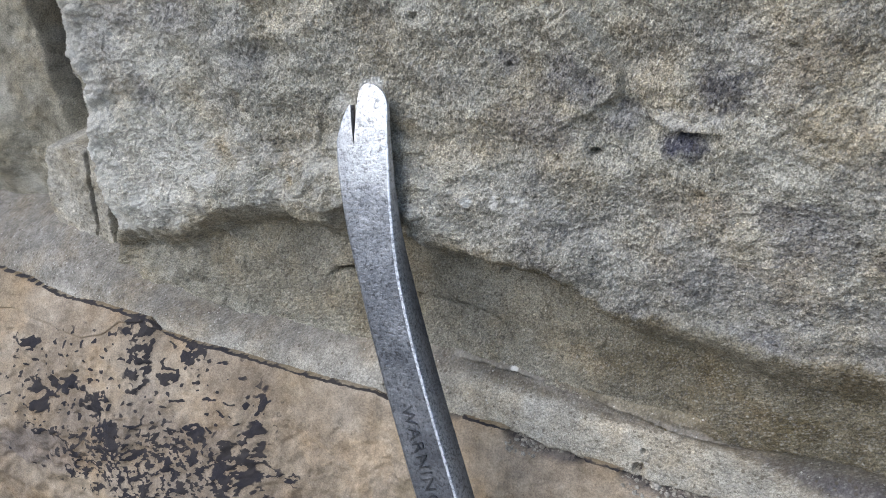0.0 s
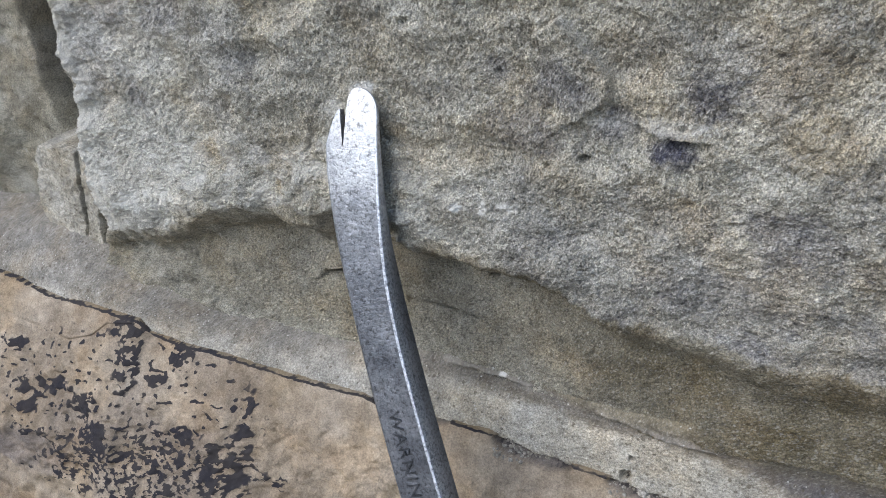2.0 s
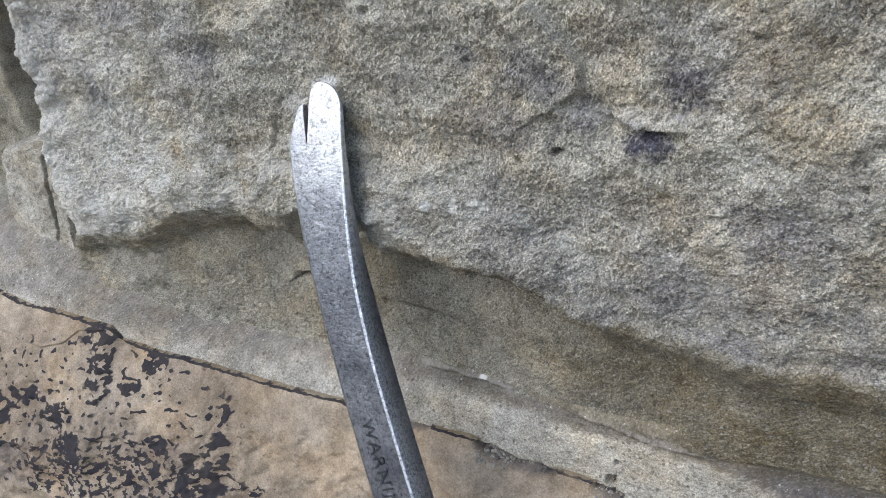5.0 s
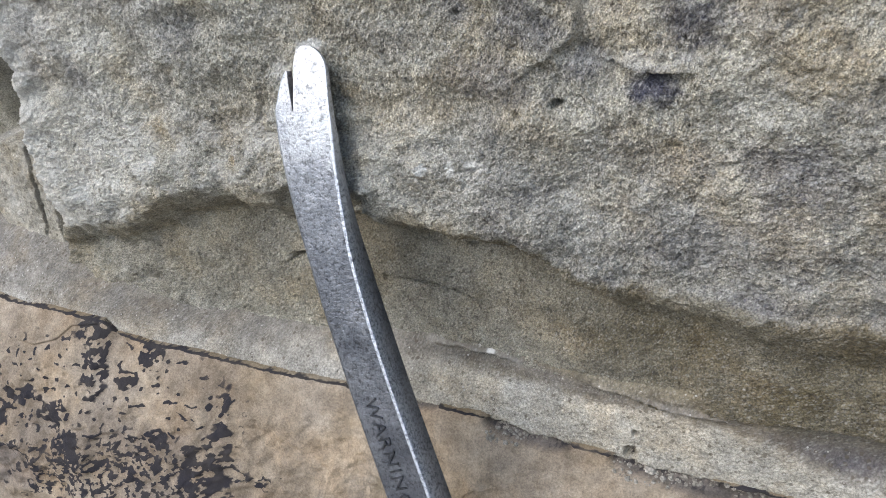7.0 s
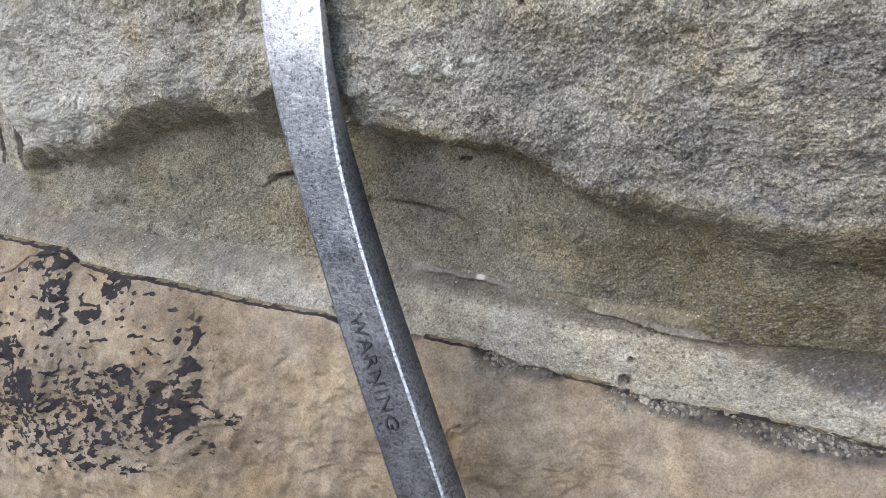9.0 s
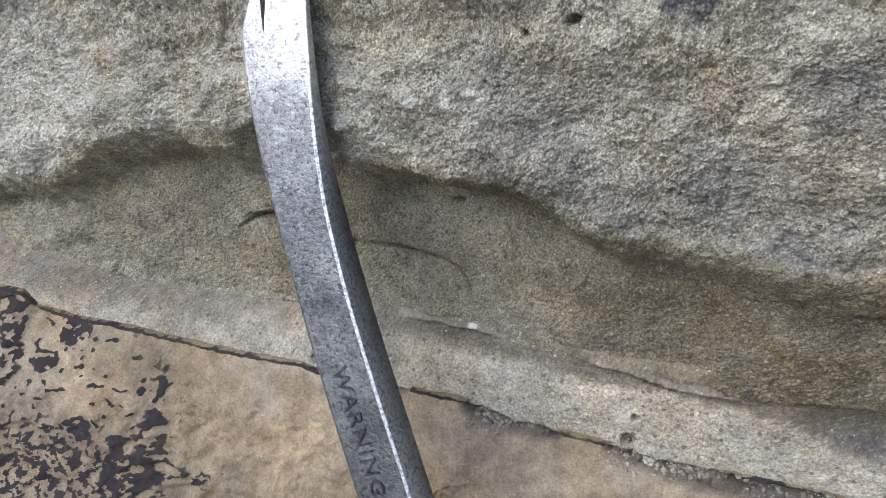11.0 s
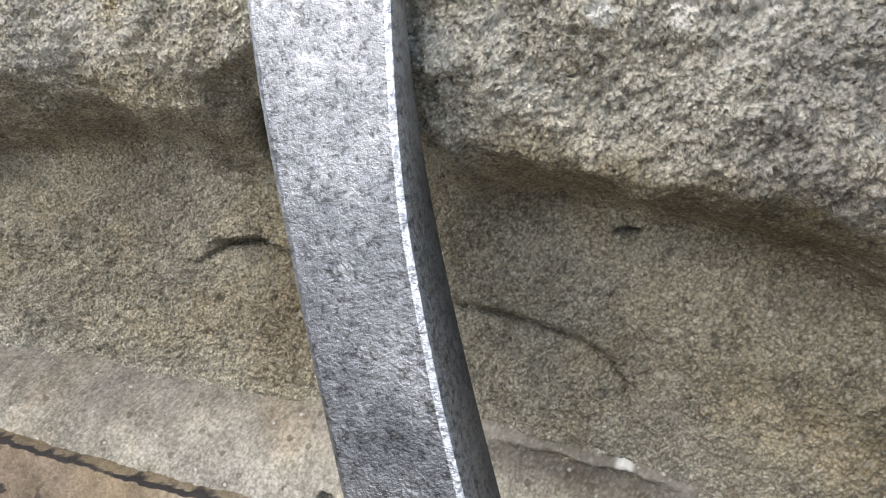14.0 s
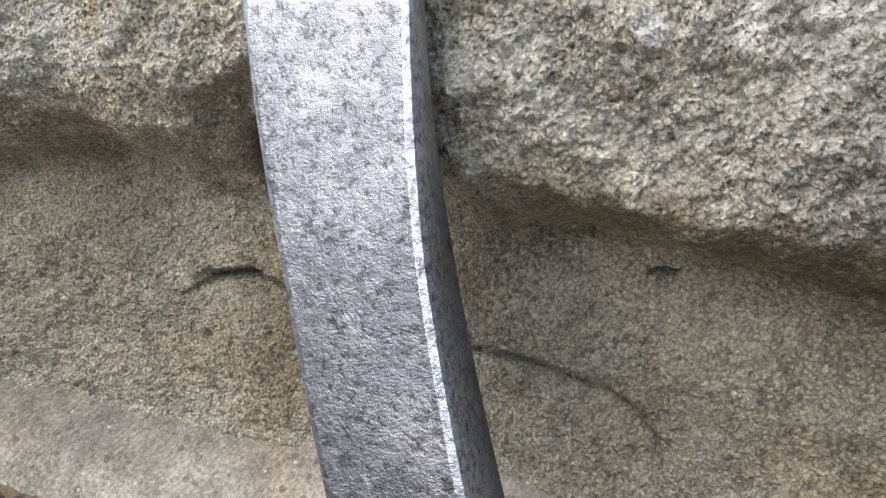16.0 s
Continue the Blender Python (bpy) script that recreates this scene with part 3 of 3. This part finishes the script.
def lower_height(x, z):
    y = macro_lower(x, z)
    below = smooth(0.0, 0.030, at(BED, x) - z)
    y += below * (0.0044 * fbm(x, z, 0.085, 2, 401) + 0.0028 * fbm(x * 0.8 + z * 0.6, z * 0.9 - x * 0.35, 0.028, 4, 411)) + below * (0.0014 * fbm(x, z * 1.3, 0.011, 3, 415) - 0.0012 * np.abs(perlin(x / 0.016, z / 0.010, 417))) + 0.00034 * fbm(x, z, 0.005, 3, 421)
    y += 0.0016 * np.clip(perlin(x / 0.007, z / 0.005, 431) - 0.5, 0, 1)
    y -= 0.0006 * lower_crust(x, z)
    for cx, cz, rx, rz, deep, tilt in POCKETS:
        y += deep * smooth(1.08, 0.86, blob(x, z, cx, cz, rx, rz, tilt) + 0.10 * fbm(x, z, 0.008, 2, 441))
    for line in ([(-0.156, 0.346), (-0.153, 0.353), (-0.148, 0.3555), (-0.143, 0.3555)], [(-0.47, 0.400), (-0.44, 0.404), (-0.42, 0.401)],
                 [(-0.4102, 0.3987), (-0.3826, 0.3975), (-0.3680, 0.4010), (-0.3600, 0.4070), (-0.3440, 0.4088), (-0.3324, 0.4030)],
                 [(-0.2640, 0.3860), (-0.2686, 0.3781), (-0.2740, 0.3690), (-0.2900, 0.3640), (-0.3120, 0.3660)]):
        dist, along, side = near(x, z, line)
        y += 0.0018 * np.exp(-dist / 0.005) * (side < 0) * smooth(0, 0.0008, dist)
    zb = at(BED, x) + 0.0010 + 0.0003 * fbm(x, z, 0.014, 3, 451)
    y += 0.0022 * np.exp(-((at(BED, x) - z) / 0.006) ** 2)
    return y + 0.035 * smooth(-0.0004, 0.0014, z - zb)


def lower_crust(x, z):
    rag = 0.60 * fbm(x, z * 1.6, 0.012, 3, 461)
    zone = smooth(1.25, 0.75, blob(x, z, -0.330, 0.343, 0.070, 0.020, 4) + rag)
    edge = np.zeros(x.shape)
    for cx, cz, rx, rz in ((-0.346, 0.4035, 0.011, 0.0050), (-0.341, 0.3890, 0.0065, 0.0110), (-0.312, 0.3965, 0.0065, 0.0060), (-0.324, 0.3850, 0.0050, 0.0040),
                           (-0.392, 0.3725, 0.018, 0.0045), (-0.405, 0.3650, 0.008, 0.0100), (-0.364, 0.3685, 0.013, 0.0055), (-0.268, 0.3785, 0.0040, 0.0075),
                           (-0.268, 0.3640, 0.0065, 0.0100), (-0.274, 0.3500, 0.0110, 0.0100), (-0.424, 0.3895, 0.011, 0.0030), (-0.352, 0.3560, 0.009, 0.0100), (-0.300, 0.3640, 0.006, 0.0040)):
        edge = np.maximum(edge, smooth(1.3, 0.7, blob(x, z, cx, cz, rx, rz) + rag))
    specks = fbm(x, z * 1.75, 0.0052, 3, 471, 0.6)
    a = zone * smooth(-0.03, 0.10, specks) * (0.80 + 0.35 * fbm(x, z, 0.02, 2, 473))
    b = edge * smooth(-0.26, -0.14, fbm(x, z * 1.7, 0.0080, 3, 475, 0.6))
    few = smooth(0.42, 0.52, perlin(x / 0.0044, z / 0.0026, 481)) * smooth(1.4, 0.8, blob(x, z, -0.35, 0.372, 0.085, 0.030)) * 0.85
    return np.maximum(np.maximum(a, b), few)


def lower_marks(x, z):
    wash = 0.22 * smooth(0.05, 0.7, fbm(x, z, 0.040, 4, 491)) * smooth(-0.28, -0.22, x)
    wash = np.maximum(wash, 0.40 * smooth(1.2, 0.7, blob(x, z, -0.187, 0.3500, 0.010, 0.007) + 0.3 * fbm(x, z, 0.01, 2, 495)))
    grey = 0.45 * smooth(1.3, 0.4, blob(x, z, -0.405, 0.335, 0.035, 0.014) + 0.4 * fbm(x, z, 0.03, 2, 497))
    grey = np.maximum(grey, 0.16 * smooth(1.3, 0.5, blob(x, z, -0.335, 0.350, 0.075, 0.026) + 0.5 * fbm(x, z, 0.02, 3, 496)))
    pocket = np.zeros(x.shape)
    for cx, cz, rx, rz, deep, tilt in POCKETS:
        pocket = np.maximum(pocket, smooth(1.02, 0.92, blob(x, z, cx, cz, rx, rz, tilt) + 0.10 * fbm(x, z, 0.008, 2, 441)))
    rim = 0.45 * smooth(0.0004, -0.0004, at(BED, x) - z + 0.0008 * fbm(x, z, 0.004, 2, 498))
    # black line along the bed paints the gap's shadow; pockets carry dark grit
    return {"crust_shade": np.maximum.reduce([lower_crust(x, z) * 0.98, (0.85 + 0.35 * fbm(x, z, 0.02, 2, 494)) * smooth(0.0009, 0.0002, np.abs(at(BED, x) - z + 0.0003 * fbm(x, z, 0.004, 2, 498))), 0.45 * pocket * smooth(-0.35, 0.35, fbm(x, z, 0.0026, 2, 500))]), "brown": np.maximum(np.maximum(wash, rim), 0.5 * pocket), "stain_shade": np.maximum(grey, 0.5 * pocket),
            "ochre": 0.16 * smooth(0.0, 0.8, fbm(x, z, 0.06, 2, 499))}


lower = sheet("sandstone_block", spread(-0.62, 0.08, -0.42, -0.06, 0.0005, 0.0009), spread(0.16, 0.44, 0.325, 0.415, 0.0004, 0.0012), lower_height, lower_marks, TAN_STONE)
tagged(lower, "smooth tan sandstone block with black speckled crust under the mortar bed", "stone block", "blocks of the wall")


# ---- the neighbouring block past the upright joint, and the mortar fillet in it ----
def side_height(x, z):
    y = 0.373 + 0.0040 * fbm(x, z, 0.04, 3, 501) + 0.0007 * fbm(x, z, 0.004, 3, 511)
    y -= 0.016 * smooth(1.2, 0.3, blob(x, z, -0.492, 0.490, 0.040, 0.034, 20))
    y += 0.060 * smooth(1.2, 0.6, blob(x, z, -0.414, 0.550, 0.014, 0.055))
    for cx, cz, r in ((-0.490, 0.4405, 0.003), (-0.461, 0.4320, 0.0025), (-0.505, 0.436, 0.004), (-0.450, 0.452, 0.002)):
        y += 0.008 * smooth(1.3, 0.6, blob(x, z, cx, cz, r, r * 1.6, 20))
    return y + 0.02 * smooth(0.012, 0.0, z - at(JOINT_TOP, x))


def side_marks(x, z):
    return {"brown": 0.50 + 0.3 * fbm(x, z, 0.05, 3, 521), "pale": 0.12 * smooth(0, 0.7, fbm(x, z, 0.03, 2, 531)), "ochre": 0.0 * x, "stain_shade": 0.25 * smooth(0.2, 0.8, fbm(x, z, 0.04, 2, 541))}


side = sheet("sandstone_block", np.arange(-0.62, -0.345, 0.0009), np.arange(0.42, 0.62, 0.0009), side_height, side_marks, GREY_STONE)
tagged(side, "brown sandstone block set back beyond an upright mortar joint", "stone block", "blocks of the wall")


def fillet_height(x, z):
    y = 0.357 + 0.0012 * fbm(x, z, 0.02, 3, 551) + 0.0005 * fbm(x, z, 0.003, 2, 561)
    lo = np.interp(z, [0.427, 0.462, 0.4934], [-0.4326, -0.4344, -0.422]) + 0.0015 * fbm(x, z, 0.01, 2, 571)
    cut = np.interp(z, [0.4295, 0.4527, 0.4766, 0.4934], [-0.4003, -0.3965, -0.3925, -0.3907])
    y += 0.025 * smooth(0.0016, 0.0006, np.abs(x - cut)) * smooth(0.427, 0.432, z)
    hi = cut + 0.014
    y += 0.03 * np.maximum(smooth(0.002, -0.006, x - lo), smooth(-0.002, 0.001, x - hi))
    return y + 0.03 * smooth(-0.003, 0.002, z - 0.4925 - 0.0015 * fbm(x, z, 0.01, 2, 581))


fillet = sheet("mortar_fillet", np.arange(-0.45, -0.372, 0.0005), np.arange(0.418, 0.51, 0.0006), fillet_height,
               lambda x, z: {"brown": 0.25 + 0.1 * fbm(x, z, 0.03, 2, 595), "pale": 0.08 * smooth(0, 0.6, fbm(x, z, 0.01, 2, 591)), "stain_shade": 0.2 * smooth(0.4, 0.6, perlin(x / 0.003, z / 0.003, 601))}, MORTAR, 0.44)
tagged(fillet, "pale grey mortar fillet filling the upright joint", "mortar joint", kind="structure")


# ---- pebbles and grit caught in the open joint ----
def lump(seed, size, flat=0.8):
    bm = bmesh.new()
    bmesh.ops.create_icosphere(bm, subdivisions=3, radius=1.0)
    for v in bm.verts:
        n = noise.noise(v.co * 1.3 + Vector((seed * 7.1, 0, 0))) * 0.35 + noise.noise(v.co * 3.1 + Vector((0, seed * 3.7, 0))) * 0.12
        v.co *= size * (1 + n)
        v.co.z *= flat
    for f in bm.faces:
        f.smooth = True
    return bm


def lower_at(x, z):
    return float(lower_height(np.array([[x]]), np.array([[z]]))[0, 0])


def pebble(seed, x, z, size, mat, label, flat=0.8):
    bm = lump(seed, size, flat)
    me = bpy.data.meshes.new("pebble")
    bm.to_mesh(me)
    bm.free()
    me.materials.append(mat)
    ob = new("pebble", me)
    ob.matrix_world = pose(x, lower_at(x, z) + size * 0.1, z, seed * 40, seed * 25, 0)
    return tagged(ob, label, "pebble", "pebbles in the joint")


pebble(1, -0.0811, 0.3662, 0.0026, PALE, "pale quartz pebble lodged in the open mortar joint")
pebble(2, -0.0760, 0.3645, 0.0013, PALE, "small pale pebble lodged in the open mortar joint")
pebble(3, -0.1390, 0.3775, 0.0011, PALE, "small pale pebble lodged in the open mortar joint")
pebble(4, -0.1320, 0.3758, 0.0013, PALE, "small pale pebble lodged in the open mortar joint")
pebble(5, -0.1260, 0.3742, 0.0014, GRIT, "small dark pebble lodged in the open mortar joint")
pebble(6, -0.0910, 0.3692, 0.0020, GRIT, "small dark pebble lodged in the open mortar joint")

rng = random.Random(4)
verts, faces = [], []
small = bmesh.new()
bmesh.ops.create_icosphere(small, subdivisions=1, radius=1.0)
sv = [v.co.copy() for v in small.verts]
sf = [[v.index for v in f.verts] for f in small.faces]
small.free()
for k in range(900):
    cx, cz, rx, rz, deep, tilt = POCKETS[k % 4]
    a, r = rng.random() * 6.283, math.sqrt(rng.random()) * 0.9
    x, z = cx + rx * r * math.cos(a), cz + rz * r * math.sin(a)
    s = 0.0003 + 0.0009 * rng.random() ** 2
    y = lower_at(x, z)
    base = len(verts)
    turn = Euler((rng.random() * 6, rng.random() * 6, 0)).to_matrix()
    for v in sv:
        p = turn @ Vector((v.x * rng.uniform(0.8, 1.2), v.y, v.z * rng.uniform(0.6, 1.0)))
        verts.append((x + p.x * s, y + p.y * s, z + p.z * s))
    faces += [[base + i for i in f] for f in sf]
me = bpy.data.meshes.new("grit")
me.from_pydata(verts, [], faces)
me.materials.append(GRIT)
tagged(new("grit", me), "dark grit and sand in the open joint under the mortar", "grit", kind="stuff")


# ---- plain masonry round the blocks, and the ground ----
def box(name, lo, hi, mat, label, category):
    bm = bmesh.new()
    bmesh.ops.create_cube(bm, size=1.0)
    for v in bm.verts:
        v.co = [lo[i] + (v.co[i] + 0.5) * (hi[i] - lo[i]) for i in range(3)]
    bmesh.ops.subdivide_edges(bm, edges=bm.edges[:], cuts=3, use_grid_fill=True)
    me = bpy.data.meshes.new(name)
    bm.to_mesh(me)
    bm.free()
    me.materials.append(mat)
    return tagged(new(name, me), label, category, kind="structure")


box("wall_core", (-2.4, 0.42, 0.0), (1.8, 0.85, 1.05), CORE, "plain sandstone core of the wall behind the blocks", "wall")
box("wall_foot", (-2.4, 0.33, 0.0), (1.8, 0.435, 0.155), CORE, "plain sandstone footing course under the blocks", "wall")
bm = bmesh.new()
bmesh.ops.create_grid(bm, x_segments=40, y_segments=40, size=30)
me = bpy.data.meshes.new("ground")
bm.to_mesh(me)
bm.free()
me.materials.append(EARTH)
tagged(new("ground", me), "trodden earth at the foot of the wall", "ground", kind="structure")


# ---- the pry bar: forked claw against the upper block, bent neck, bevelled shaft standing on the ground ----
BAR_Z = np.array([0.5389, 0.5086, 0.4876, 0.4668, 0.4459, 0.4255, 0.4054, 0.3893])
BAR_X = np.polyfit(BAR_Z, [-0.1932, -0.1930, -0.1890, -0.1832, -0.1772, -0.1688, -0.1598, -0.1526], 3)
BAR_Y = np.polyfit(BAR_Z, [0.3408, 0.3338, 0.3283, 0.3222, 0.3162, 0.3103, 0.3042, 0.2994], 2)
BAR_TOP, BAR_LOW = 0.5389, 0.3893


def bar_front(z):
    """Middle of the bar's front face at height z, the way down it, the way out of the face, and the way across."""
    zc = max(z, BAR_LOW)
    slope = Vector((np.polyval(np.polyder(BAR_X), zc), np.polyval(np.polyder(BAR_Y), zc), 1.0))
    mid = Vector((np.polyval(BAR_X, zc), np.polyval(BAR_Y, zc), zc)) + slope * (z - zc)
    down = -slope.normalized()
    out = Vector((0.03, -1, 0))
    out = (out - out.dot(down) * down).normalized()
    return mid, down, out, out.cross(down).normalized()


SLIT = -0.0036


def bar_half(sgn, s):
    """Inner edge, outer edge and slot widths across the bar, s metres below the tip."""
    half = float(np.interp(s, [0, 0.010, 0.031, 0.052, 0.074, 0.10, 0.15], [0.0112, 0.0117, 0.0123, 0.0115, 0.0103, 0.0100, 0.0104]))
    gap = float(np.interp(s, [0, 0.008, 0.016, 0.023], [0.0016, 0.0015, 0.0008, 0.0]))
    if sgn > 0:
        inner, outer = SLIT + gap, half
        k = math.sqrt(max(0.0, 1 - (1 - min(s / 0.0085, 1)) ** 2))
        m = inner + 0.45 * (outer - inner)
        return m + (inner - m) * max(k, 0.12) ** 0.6, m + (outer - m) * max(k, 0.12), gap
    inner, outer = SLIT - gap, -half
    k = min(max(s - 0.0085, 0.0) / 0.013, 1) ** 0.55
    return inner, inner + (outer - inner) * max(k, 0.06), gap


def bar_mesh(name, first, last):
    bm = bmesh.new()
    rust, polish, edge = [bm.verts.layers.float.new(key) for key in ("rust", "polish", "edge")]
    for sgn in (-1, 1):
        start = 0.0085 if sgn < 0 else 0.0
        steps = [start + d for d in (0, 0.0003, 0.0008, 0.0016, 0.0028, 0.0042, 0.006, 0.0085)] + [0.019, 0.021, 0.023] + [0.023 + 0.004 * k for k in range(1, 33)] + [0.20, 0.30, BAR_TOP]
        rings = []
        for s in [s for s in steps if first <= s <= last]:
            mid, down, out, across = bar_front(BAR_TOP - s)
            inner, outer, gap = bar_half(sgn, s)
            T = float(np.interp(s, [0, 0.004, 0.012, 0.031, 0.052, 0.075, 0.10], [0.0012, 0.0018, 0.0026, 0.0042, 0.0066, 0.0105, 0.0120]))
            c = min(float(np.interp(s, [0, 0.03, 0.06], [0.0004, 0.0010, 0.0013])), T * 0.3, abs(outer - inner) * 0.3) * sgn
            pts = [(inner, 0), (outer - c * 1.15, 0), (outer - c, 0), (outer - c * 0.3, -abs(c) * 0.3), (outer, -abs(c)), (outer, -T + abs(c)), (outer - c, -T), (inner - sgn * gap * 0.35, -T)]
            ring = [bm.verts.new(mid + across * w + out * n) for w, n in pts]
            for v in ring:
                v[polish] = float(np.interp(s, [0, 0.025, 0.045, 0.065, 0.10], [1.0, 0.70, 0.22, 0.08, 0.02]))
            # painted bevel highlight, stronger on the right edge
            for v in ring[2:5] if sgn > 0 else ring[3:4]:
                v[edge] = 0.8 if sgn > 0 else 0.4
            if 0 < gap:
                ring[7][rust], ring[0][rust] = 0.7, 0.15
            rings.append((ring, gap))
        for (a, gap), (b, _) in zip(rings, rings[1:]):
            for k in range(8 if gap > 0 else 7):
                j = (k + 1) % 8
                q = [a[k], a[j], b[j], b[k]]
                bm.faces.new(q if sgn > 0 else q[::-1])
        ends = ([rings[0][0]] if first == 0 else []) + ([rings[-1][0]] if last > 0.4 else [])
        for ring in ends:
            bm.faces.new(ring)
    bmesh.ops.remove_doubles(bm, verts=bm.verts[:], dist=0.00002)
    bmesh.ops.recalc_face_normals(bm, faces=bm.faces[:])
    for f in bm.faces:
        f.smooth = True
    bm.edges.ensure_lookup_table()
    for e in bm.edges:
        if len(e.link_faces) == 2 and e.calc_face_angle(0) > radians(35):
            e.smooth = False
    me = bpy.data.meshes.new(name)
    bm.to_mesh(me)
    bm.free()
    me.materials.append(STEEL)
    return me


pry_bar = tagged(new("pry_bar"), "worn grey steel pry bar with forked claw leaning on stone", "pry bar")
pry_bar.empty_display_size = 0.02
for name, first, last, label in (("claw", 0.0, 0.0631, "bright rubbed steel claw with split tip"), ("shaft", 0.0629, 9.0, "pitted dark steel shaft with raised lettering")):
    piece = new(name, bar_mesh(name, first, last))
    piece.parent = pry_bar
    piece["label"] = label

# raised lettering that reads down the shaft
mid, down, out, across = bar_front(0.4010)
text = bpy.data.curves.new("lettering", "FONT")
text.body, text.align_x, text.align_y = "WARNING", "CENTER", "CENTER"
text.size, text.extrude, text.space_character, text.resolution_u = 0.0078, 0.0005, 1.15, 2
draft = bpy.data.objects.new("draft", text)
me = bpy.data.meshes.new_from_object(draft)
bpy.data.objects.remove(draft)
me.materials.clear()
me.materials.append(SCALE)
me.transform(Matrix((Vector((*down, 0)), Vector((*across, 0)), Vector((*out, 0)), Vector((*(mid - across * 0.0012), 1)))).transposed())
lettering = new("lettering", me)
lettering.parent = bpy.data.objects["shaft"]
